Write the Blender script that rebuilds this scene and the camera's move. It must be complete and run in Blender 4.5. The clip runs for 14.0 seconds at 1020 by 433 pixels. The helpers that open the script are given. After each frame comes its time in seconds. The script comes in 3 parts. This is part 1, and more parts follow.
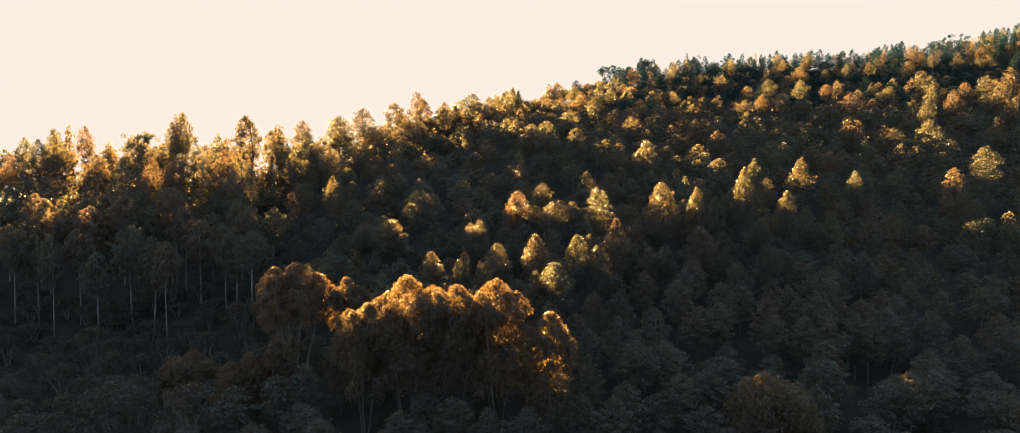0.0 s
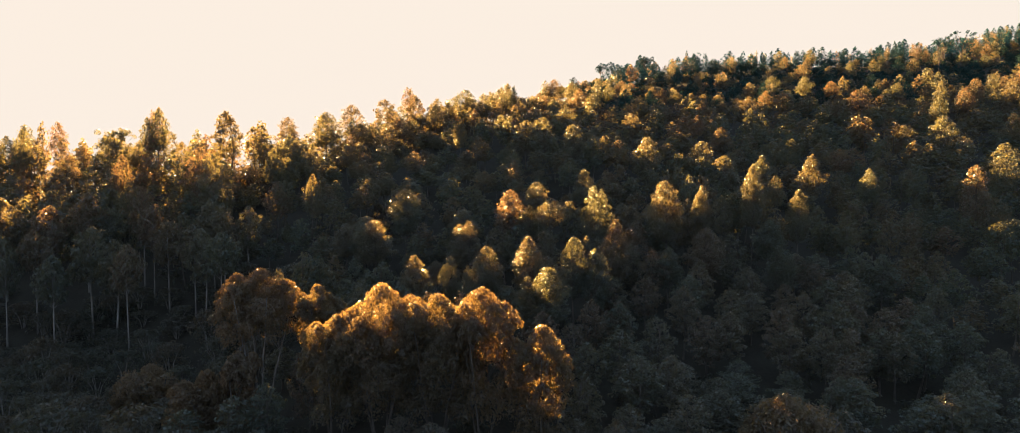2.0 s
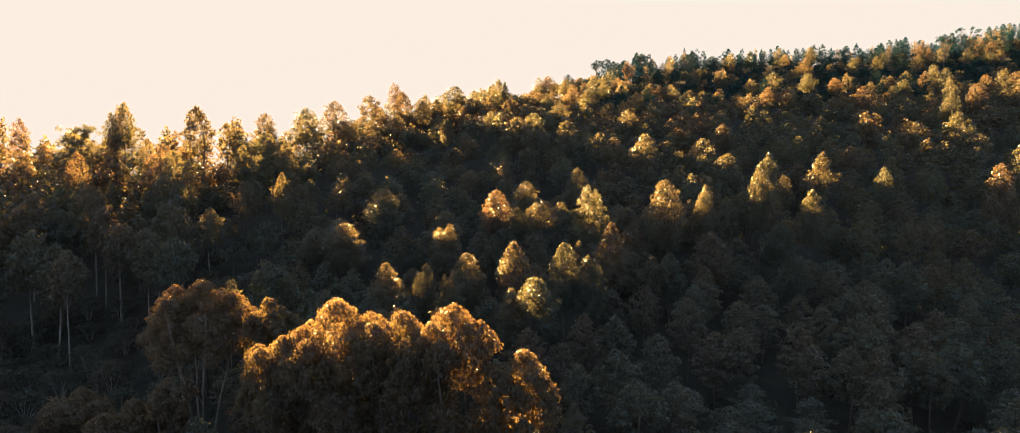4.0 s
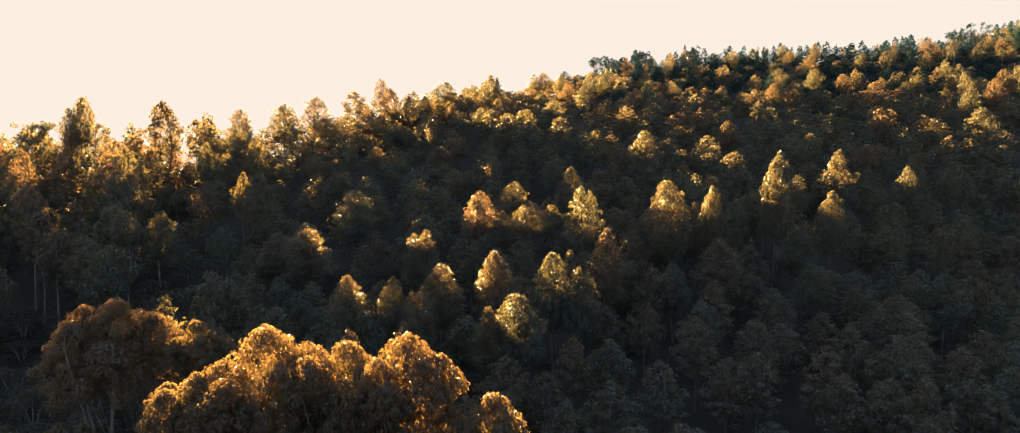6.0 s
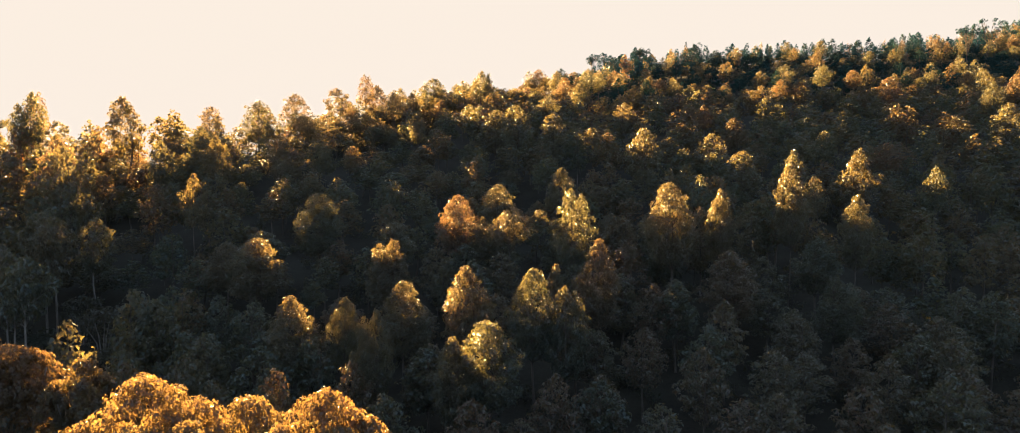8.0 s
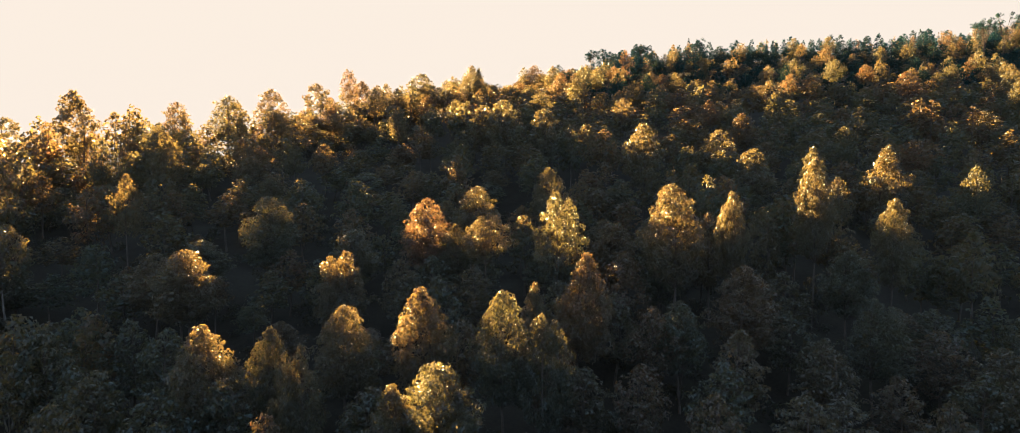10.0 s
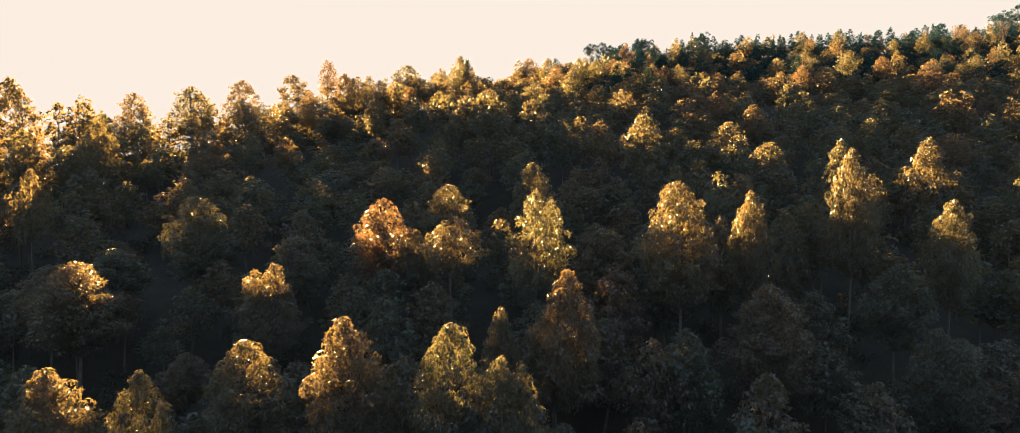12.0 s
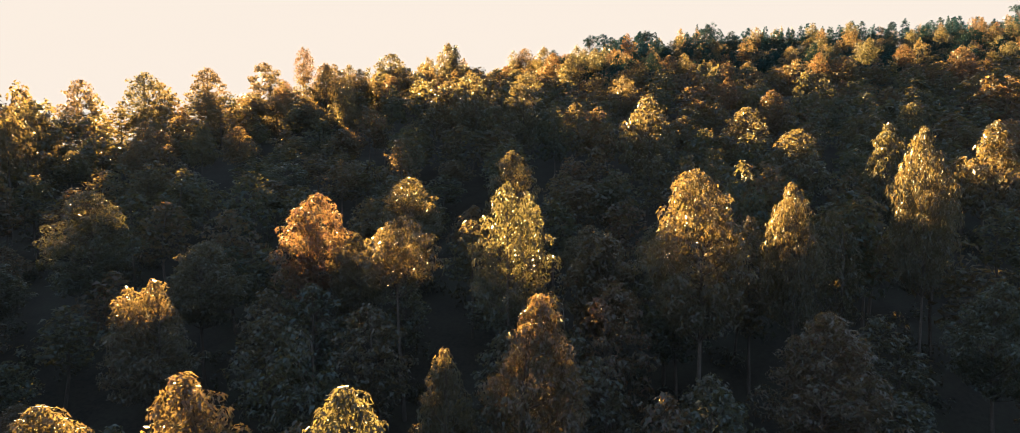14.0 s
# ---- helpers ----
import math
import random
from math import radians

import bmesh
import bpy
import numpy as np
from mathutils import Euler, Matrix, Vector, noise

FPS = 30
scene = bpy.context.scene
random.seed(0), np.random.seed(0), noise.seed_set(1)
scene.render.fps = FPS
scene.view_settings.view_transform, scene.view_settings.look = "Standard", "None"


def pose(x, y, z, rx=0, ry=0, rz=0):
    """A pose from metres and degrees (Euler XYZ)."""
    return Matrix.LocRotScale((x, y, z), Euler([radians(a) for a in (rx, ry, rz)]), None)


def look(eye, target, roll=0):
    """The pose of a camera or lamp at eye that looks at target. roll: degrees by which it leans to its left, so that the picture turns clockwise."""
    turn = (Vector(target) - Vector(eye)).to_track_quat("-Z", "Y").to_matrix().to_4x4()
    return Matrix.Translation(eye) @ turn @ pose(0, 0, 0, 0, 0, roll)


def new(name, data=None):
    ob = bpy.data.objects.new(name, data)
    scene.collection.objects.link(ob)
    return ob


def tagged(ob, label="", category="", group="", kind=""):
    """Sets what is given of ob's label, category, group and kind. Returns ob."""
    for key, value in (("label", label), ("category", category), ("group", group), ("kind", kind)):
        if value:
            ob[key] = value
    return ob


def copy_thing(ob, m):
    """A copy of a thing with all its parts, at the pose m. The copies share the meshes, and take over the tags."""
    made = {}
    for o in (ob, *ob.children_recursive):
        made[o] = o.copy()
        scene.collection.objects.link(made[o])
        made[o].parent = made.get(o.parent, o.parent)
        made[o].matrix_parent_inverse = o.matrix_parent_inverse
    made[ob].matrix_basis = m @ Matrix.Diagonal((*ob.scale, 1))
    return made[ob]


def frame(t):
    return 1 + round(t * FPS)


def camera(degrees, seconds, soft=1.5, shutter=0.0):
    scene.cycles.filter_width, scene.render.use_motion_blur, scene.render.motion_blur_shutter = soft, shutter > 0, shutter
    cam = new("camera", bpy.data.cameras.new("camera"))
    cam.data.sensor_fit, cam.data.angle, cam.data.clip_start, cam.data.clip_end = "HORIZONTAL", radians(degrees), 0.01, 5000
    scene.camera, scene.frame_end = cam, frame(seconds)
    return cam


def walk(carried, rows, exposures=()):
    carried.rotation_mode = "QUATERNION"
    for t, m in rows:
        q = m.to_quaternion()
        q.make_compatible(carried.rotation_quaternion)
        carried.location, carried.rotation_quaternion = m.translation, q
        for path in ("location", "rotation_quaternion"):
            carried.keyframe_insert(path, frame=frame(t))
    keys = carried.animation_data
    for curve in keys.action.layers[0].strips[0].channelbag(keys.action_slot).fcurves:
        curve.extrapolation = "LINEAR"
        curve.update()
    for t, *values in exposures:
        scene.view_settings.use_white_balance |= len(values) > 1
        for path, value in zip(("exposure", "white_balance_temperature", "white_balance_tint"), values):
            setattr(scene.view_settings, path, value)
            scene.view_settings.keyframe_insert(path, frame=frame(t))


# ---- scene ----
cam = camera(80.5, 14.0, soft=0.52)
METRES, EYE, TILT, LEAN, TURN = 80.0, 36.0, -3.0, 0.0, 0.0
ROWS = [
    (0.0, 0.0, 0.0, 0.0, -0.0, 0.0, -0.0),
    (0.5, 0.0029, 0.0232, 0.0001, -0.02, 0.02, 0.0),
    (1.0, 0.0065, 0.0495, 0.0003, -0.09, 0.03, 0.01),
    (1.5, 0.0102, 0.0751, 0.0003, -0.16, 0.05, 0.0),
    (2.0, 0.0145, 0.1039, 0.0002, -0.2, 0.06, -0.0),
    (2.5, 0.0192, 0.132, 0.0003, -0.27, 0.11, 0.01),
    (3.0, 0.0253, 0.1629, 0.0009, -0.39, 0.13, 0.0),
    (5.5, 0.0591, 0.3273, 0.0087, -0.62, 0.23, 0.01),
    (6.0, 0.0678, 0.362, 0.0106, -0.63, 0.26, -0.0),
    (6.5, 0.0758, 0.3956, 0.0126, -0.65, 0.28, 0.0),
    (7.0, 0.0845, 0.4299, 0.0149, -0.64, 0.32, -0.02),
    (7.5, 0.0936, 0.4639, 0.0182, -0.62, 0.36, -0.01),
    (8.0, 0.1032, 0.5007, 0.0216, -0.6, 0.38, 0.01),
    (10.5, 0.1535, 0.6871, 0.0334, -0.35, 0.51, -0.01),
    (11.0, 0.1639, 0.7264, 0.0351, -0.29, 0.5, -0.03),
    (11.5, 0.1734, 0.7641, 0.0362, -0.26, 0.52, -0.05),
    (12.0, 0.1828, 0.8047, 0.0379, -0.24, 0.52, -0.08),
    (12.5, 0.1918, 0.8444, 0.0387, -0.2, 0.55, -0.08),
    (13.0, 0.2008, 0.8876, 0.0397, -0.16, 0.54, -0.1),
    (13.5, 0.209, 0.9293, 0.0399, -0.12, 0.56, -0.1),
    (14.0, 0.2176, 0.9741, 0.0391, -0.05, 0.57, -0.1),
]
STOPS = 4.0
walk(cam, [(t, pose(0, 0, EYE, TILT, LEAN, TURN) @ pose(METRES * x, METRES * y, METRES * z, 90 + pitch, roll, yaw)) for t, x, y, z, yaw, pitch, roll in ROWS],
     exposures=[(0.0, STOPS), (14.0, STOPS)])

# ---- sky and sun: a low sun beyond the ridge, ahead and to the left of the flight ----
SUN_ELEVATION, SUN_AZIMUTH = radians(15.2), radians(-27.0)  # azimuth from +y, clockwise
SUN_WAY = Vector((math.sin(SUN_AZIMUTH) * math.cos(SUN_ELEVATION), math.cos(SUN_AZIMUTH) * math.cos(SUN_ELEVATION), math.sin(SUN_ELEVATION)))
SKY_STRENGTH = 0.05
SKY_CREAM = (0.97, 0.86, 0.755)
SKY_OVERHEAD = (0.48, 0.71, 1.0)
SKY_AWAY = (0.54, 0.73, 1.03)  # the clearer, dimmer sky opposite the sun

world = bpy.data.worlds.new("evening_sky")
scene.world = world
world.use_nodes = True
wn, wl = world.node_tree.nodes, world.node_tree.links
wn.clear()
sky = wn.new("ShaderNodeTexSky")
sky.sky_type, sky.sun_disc = "NISHITA", False
sky.sun_elevation, sky.sun_rotation = SUN_ELEVATION, SUN_AZIMUTH
sky.air_density, sky.dust_density, sky.ozone_density, sky.altitude = 1.0, 3.0, 1.0, 300
limit = wn.new("ShaderNodeMix")
limit.data_type, limit.blend_type, limit.clamp_result = "RGBA", "DARKEN", False
limit.inputs[0].default_value = 1.0
# warm haze low down, clearer and bluer overhead
sky_way = wn.new("ShaderNodeTexCoord")
sky_axes = wn.new("ShaderNodeSeparateXYZ")
sky_ramp = wn.new("ShaderNodeValToRGB")
for stop, at, colour in zip(sky_ramp.color_ramp.elements, (0.31, 0.66), (SKY_CREAM, SKY_OVERHEAD)):
    stop.position, stop.color = at, (*colour, 1)
sky_scale = wn.new("ShaderNodeVectorMath")
sky_scale.operation = "SCALE"
sky_scale.inputs["Scale"].default_value = 1 / SKY_STRENGTH / 2 ** STOPS
wl.new(sky_way.outputs["Generated"], sky_axes.inputs[0])
wl.new(sky_axes.outputs["Z"], sky_ramp.inputs[0])
# the haze is bright towards the sun and clears away from it
toward_sun = wn.new("ShaderNodeVectorMath")
toward_sun.operation = "DOT_PRODUCT"
toward_sun.inputs[1].default_value = SUN_WAY
wl.new(sky_way.outputs["Generated"], toward_sun.inputs[0])
clear = wn.new("ShaderNodeMapRange")
clear.inputs["From Min"].default_value, clear.inputs["From Max"].default_value = 0.26, -0.30
wl.new(toward_sun.outputs["Value"], clear.inputs["Value"])
sky_sides = wn.new("ShaderNodeMix")
sky_sides.data_type = "RGBA"
sky_sides.inputs[7].default_value = (*SKY_AWAY, 1)
wl.new(clear.outputs["Result"], sky_sides.inputs[0])
wl.new(sky_ramp.outputs[0], sky_sides.inputs[6])
wl.new(sky_sides.outputs[2], sky_scale.inputs[0])
wl.new(sky_scale.outputs[0], limit.inputs[7])
background = wn.new("ShaderNodeBackground")
background.inputs["Strength"].default_value = SKY_STRENGTH
sky_out = wn.new("ShaderNodeOutputWorld")
wl.new(sky.outputs[0], limit.inputs[6])
wl.new(limit.outputs[2], background.inputs["Color"])
wl.new(background.outputs[0], sky_out.inputs["Surface"])

sun_data = bpy.data.lights.new("sun", "SUN")
sun_data.energy, sun_data.angle, sun_data.color = 5.0, radians(0.53), (1.0, 0.635, 0.25)
sun = new("sun", sun_data)
sun.matrix_world = look(SUN_WAY * 300, (0, 0, 0))


# ---- materials ----
def material(name):
    m = bpy.data.materials.new(name)
    m.use_nodes = True
    m.node_tree.nodes.clear()
    return m, m.node_tree.nodes, m.node_tree.links


def ramp_node(nodes, stops):
    r = nodes.new("ShaderNodeValToRGB")
    e = r.color_ramp.elements
    e[0].position, e[0].color = stops[0][0], (*stops[0][1], 1)
    e[1].position, e[1].color = stops[-1][0], (*stops[-1][1], 1)
    for p, c in stops[1:-1]:
        e.new(p).color = (*c, 1)
    return r


def leaf_material(name, stops, through_stops, gloss=0.36, per_tree="object", share=0.42, shine=0.32):
    """Leaves: hue by tree and by leaf, a waxy face, and light that comes through from behind."""
    m, n, l = material(name)
    island = n.new("ShaderNodeNewGeometry")
    if per_tree == "object":
        tree = n.new("ShaderNodeObjectInfo").outputs["Random"]
    else:
        a = n.new("ShaderNodeAttribute")
        a.attribute_name = "tree_tint"
        tree = a.outputs["Fac"]
    blend = n.new("ShaderNodeMath")
    blend.operation = "MULTIPLY_ADD"
    l.new(tree, blend.inputs[0])
    blend.inputs[1].default_value = 0.62
    part_leaf = n.new("ShaderNodeMath")
    part_leaf.operation = "MULTIPLY"
    l.new(island.outputs["Random Per Island"], part_leaf.inputs[0])
    part_leaf.inputs[1].default_value = 0.38
    l.new(part_leaf.outputs[0], blend.inputs[2])
    ramp = ramp_node(n, stops)
    l.new(blend.outputs[0], ramp.inputs[0])
    p = n.new("ShaderNodeBsdfPrincipled")
    l.new(ramp.outputs[0], p.inputs["Base Color"])
    p.inputs["Roughness"].default_value = gloss
    p.inputs["Specular IOR Level"].default_value = shine
    glow = ramp_node(n, through_stops)
    l.new(blend.outputs[0], glow.inputs[0])
    t = n.new("ShaderNodeBsdfTranslucent")
    l.new(glow.outputs[0], t.inputs["Color"])
    mix = n.new("ShaderNodeMixShader")
    mix.inputs[0].default_value = share
    l.new(p.outputs[0], mix.inputs[1])
    l.new(t.outputs[0], mix.inputs[2])
    out = n.new("ShaderNodeOutputMaterial")
    l.new(mix.outputs[0], out.inputs["Surface"])
    return m


def noise_material(name, stops, scale, detail=8.0, rough=0.9, bump=0.4, gloss=0.15, stretch=(1, 1, 1)):
    m, n, l = material(name)
    co = n.new("ShaderNodeTexCoord")
    mp = n.new("ShaderNodeMapping")
    mp.inputs["Scale"].default_value = stretch
    l.new(co.outputs["Object"], mp.inputs[0])
    big, fine = n.new("ShaderNodeTexNoise"), n.new("ShaderNodeTexNoise")
    for tex, s in ((big, scale), (fine, scale * 9)):
        tex.inputs["Scale"].default_value, tex.inputs["Detail"].default_value = s, detail
        l.new(mp.outputs[0], tex.inputs["Vector"])
    mix = n.new("ShaderNodeMath")
    mix.operation = "MULTIPLY_ADD"
    l.new(fine.outputs["Fac"], mix.inputs[0])
    mix.inputs[1].default_value = 0.5
    half = n.new("ShaderNodeMath")
    half.operation = "MULTIPLY"
    half.inputs[1].default_value = 0.5
    l.new(big.outputs["Fac"], half.inputs[0])
    l.new(half.outputs[0], mix.inputs[2])
    ramp = ramp_node(n, stops)
    l.new(mix.outputs[0], ramp.inputs[0])
    p = n.new("ShaderNodeBsdfPrincipled")
    p.inputs["Roughness"].default_value = rough
    p.inputs["Specular IOR Level"].default_value = gloss
    l.new(ramp.outputs[0], p.inputs["Base Color"])
    b = n.new("ShaderNodeBump")
    b.inputs["Strength"].default_value = bump
    l.new(mix.outputs[0], b.inputs["Height"])
    l.new(b.outputs[0], p.inputs["Normal"])
    out = n.new("ShaderNodeOutputMaterial")
    l.new(p.outputs[0], out.inputs["Surface"])
    return m


# by reflected light the leaves are a dull blue-green to russet; light that comes through them is gold
GUM_STOPS = [(0.0, (0.027, 0.047, 0.050)), (0.3, (0.040, 0.056, 0.052)), (0.6, (0.058, 0.062, 0.051)), (0.85, (0.066, 0.060, 0.050)), (1.0, (0.075, 0.052, 0.046))]
GUM_THROUGH = [(0.0, (0.150, 0.132, 0.050)), (0.3, (0.190, 0.155, 0.052)), (0.6, (0.220, 0.152, 0.052)), (0.85, (0.240, 0.136, 0.052)), (1.0, (0.250, 0.110, 0.052))]
DIM_THROUGH = [(0.0, (0.11, 0.10, 0.045)), (1.0, (0.16, 0.11, 0.05))]
gum_leaf = leaf_material("gum_leaves", GUM_STOPS, GUM_THROUGH, gloss=0.31, share=0.38, shine=0.46)
wood_leaf = leaf_material("far_gum_leaves", GUM_STOPS, GUM_THROUGH, per_tree="attribute", gloss=0.5, share=0.37, shine=0.22)
# leaf tones with shade and backlight already put into the colour
SHADE_TONE_STOPS = [(0.0, (0.022, 0.080, 0.090)), (0.6, (0.034, 0.085, 0.088)), (1.0, (0.050, 0.075, 0.066))]
SHADE_TONE_THROUGH = [(0.0, (0.035, 0.07, 0.06)), (0.75, (0.06, 0.075, 0.055)), (1.0, (0.14, 0.11, 0.05))]
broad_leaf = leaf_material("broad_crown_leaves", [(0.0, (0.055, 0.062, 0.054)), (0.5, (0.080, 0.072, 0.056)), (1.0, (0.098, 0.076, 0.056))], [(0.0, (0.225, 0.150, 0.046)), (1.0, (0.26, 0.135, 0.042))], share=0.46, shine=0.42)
# backlit silhouette and teal lens fringe painted as leaf colour, without shine
backlit_crest_leaf = leaf_material("backlit_toned_crest_leaves", SHADE_TONE_STOPS, SHADE_TONE_THROUGH, gloss=0.7, share=0.05, shine=0.0)
# shaded copy of the far leaves: the crest's shade as colour
shade_toned_wood_leaf = leaf_material("shade_toned_far_leaves", [(p, (r * 0.8, g * 0.62, b * 0.55)) for p, (r, g, b) in SHADE_TONE_STOPS], SHADE_TONE_THROUGH, gloss=0.7, per_tree="attribute", share=0.10, shine=0.0)
scrub_leaf = leaf_material("scrub_leaves", [(0.0, (0.032, 0.043, 0.040)), (0.5, (0.050, 0.051, 0.044)), (1.0, (0.064, 0.052, 0.044))], DIM_THROUGH)
shrub_leaf = leaf_material("shrub_leaves", [(0.0, (0.024, 0.034, 0.034)), (1.0, (0.044, 0.047, 0.040))], DIM_THROUGH, per_tree="attribute")
PALE = [(0.3, (0.08, 0.068, 0.058)), (0.5, (0.16, 0.14, 0.12)), (0.7, (0.28, 0.25, 0.22))]
pale_bark = noise_material("pale_gum_bark", PALE, 1.4, stretch=(3, 3, 0.5))
bark = noise_material("gum_bark", [(0.3, (0.045, 0.036, 0.030)), (0.5, (0.085, 0.070, 0.058)), (0.7, (0.15, 0.13, 0.11))], 1.4, stretch=(3, 3, 0.5))
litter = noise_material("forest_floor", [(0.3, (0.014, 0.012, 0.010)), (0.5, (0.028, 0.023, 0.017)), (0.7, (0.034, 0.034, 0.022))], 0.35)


# ---- the hill ----
RIDGE_X = (-600, -150, -110, -77, -56, -43, -15, 20, 62, 90, 150, 230, 290, 600, 1200)
RIDGE_Y = (200, 186, 186, 192, 220, 244, 264, 304, 352, 388, 406, 412, 420, 590, 800)


def soft(v, k):
    return k * np.logaddexp(0.0, np.asarray(v, float) / k)


def ground_height(x, y):
    """The slope that rises ahead of the flight to a ridge, which comes nearer and lower to the left."""
    x, y = np.asarray(x, float), np.asarray(y, float)
    ridge = np.interp(x, RIDGE_X, RIDGE_Y)
    over = soft(y - ridge, 8.0)
    z = 2.4 + 0.32 * soft(y - over - 74.0, 10.0)
    z = z - 0.30 * np.minimum(over, 260.0) ** 0.97 + 0.028 * soft(x, 15.0) + 0.07 * soft(x - 260.0, 20.0) - 0.10 * soft(-110.0 - x, 15.0)
    z = z - 7.5 * np.exp(-(((x + 70) / 36.0) ** 2 + ((y - 105) / 26.0) ** 2))
    far = np.clip((np.hypot(x, y - 200.0) - 700.0) / 900.0, 0, 1)
    z = z * (1 - far) - 10.0 * far
    return z + 0.8 * np.sin(x * 0.071 + 1.3) * np.sin(y * 0.083) + 0.4 * np.sin(x * 0.19 + y * 0.14)


def height(x, y):
    return float(ground_height(x, y))


def mesh_object(name, verts, quads, mat, parent=None, tint=None, smooth=False):
    """One mesh object from arrays of corners and of faces."""
    verts, quads = np.asarray(verts, np.float32), np.asarray(quads, np.int32)
    me = bpy.data.meshes.new(name)
    me.vertices.add(len(verts))
    me.vertices.foreach_set("co", verts.ravel())
    me.loops.add(quads.size)
    me.loops.foreach_set("vertex_index", quads.ravel())
    me.polygons.add(len(quads))
    me.polygons.foreach_set("loop_start", np.arange(0, quads.size, quads.shape[1], dtype=np.int32))
    me.polygons.foreach_set("use_smooth", np.full(len(quads), smooth))
    if tint is not None:
        a = me.attributes.new("tree_tint", "FLOAT", "POINT")
        a.data.foreach_set("value", np.asarray(tint, np.float32))
    me.materials.append(mat)
    me.update(calc_edges=True)
    me.validate()
    ob = new(name, me)
    ob.parent = parent
    return ob


def build_ground():
    def steps(fine_from, fine_to, step, reach):
        core = list(np.arange(fine_from, fine_to + 0.1, step))
        grow, low, high = step, core[0], core[-1]
        while core[0] > -reach or core[-1] < reach:
            grow *= 1.25
            low, high = low - grow, high + grow
            core = [low] + core + [high]
        return np.array(core)
    gx, gy = steps(-170, 360, 4.0, 4200), steps(-40, 480, 4.0, 4200)
    xx, yy = np.meshgrid(gx, gy)
    v = np.stack([xx, yy, ground_height(xx, yy)], -1).reshape(-1, 3)
    nx, ny = len(gx), len(gy)
    i = (np.arange(ny - 1)[:, None] * nx + np.arange(nx - 1)[None, :]).ravel()
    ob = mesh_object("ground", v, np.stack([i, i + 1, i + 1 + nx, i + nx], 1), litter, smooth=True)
    tagged(ob, "dark hillside soil under leaf litter, rising to a wooded ridge", "ground", kind="structure")


build_ground()


# ---- parts of trees ----
def tube(path, radii, sides=6):
    """Corners and faces of a tapered limb along a path."""
    path = np.asarray(path, float)
    v, q = [], []
    for k, (p, r) in enumerate(zip(path, radii)):
        d = path[min(k + 1, len(path) - 1)] - path[max(k - 1, 0)]
        d = d / (np.linalg.norm(d) + 1e-9)
        a = np.cross(d, (0.31, 0.95, 0.05))
        a /= np.linalg.norm(a) + 1e-9
        b = np.cross(d, a)
        for s in range(sides):
            w = 2 * math.pi * s / sides
            v.append(p + r * (a * math.cos(w) + b * math.sin(w)))
    for k in range(len(path) - 1):
        for s in range(sides):
            q.append((k * sides + s, k * sides + (s + 1) % sides, (k + 1) * sides + (s + 1) % sides, (k + 1) * sides + s))
    return np.array(v), np.array(q)


def join(pieces):
    v, q, at = [], [], 0
    for pv, pq in pieces:
        v.append(pv)
        q.append(pq + at)
        at += len(pv)
    return np.concatenate(v), np.concatenate(q)


def leaves(rng, centres, radii, count, length, width, droop=1.0, loose=0.6):
    """Hanging leaves round the ends of the twigs, lying over one another like shingles, one pointed blade each."""
    weight = np.asarray(radii) ** 2
    pick = rng.choice(len(centres), count, p=weight / weight.sum())
    d = rng.normal(size=(count, 3))
    d[:, 2] = d[:, 2] * 0.85 + 0.3
    d /= np.linalg.norm(d, axis=1)[:, None]
    reach = (0.6 + 0.4 * rng.random(count) ** 0.5)[:, None] * np.asarray(radii)[pick][:, None]
    base = np.asarray(centres)[pick] + d * reach
    axis = rng.normal(size=(count, 3)) * 0.55
    axis[:, 2] -= droop
    axis -= d * (np.sum(axis * d, 1) * 0.6)[:, None]
    axis /= np.linalg.norm(axis, axis=1)[:, None]
    side = np.cross(axis, d + rng.normal(size=(count, 3)) * loose)
    side /= np.linalg.norm(side, axis=1)[:, None] + 1e-9
    ln = (length * (0.6 + 0.8 * rng.random(count)))[:, None]
    wd = (width * (0.65 + 0.7 * rng.random(count)))[:, None]
    v = np.stack([base + side * wd * 0.5, base + axis * ln, base - side * wd * 0.5 + axis * ln * 0.15], 1).reshape(-1, 3)
    return v, np.arange(count * 3).reshape(-1, 3)


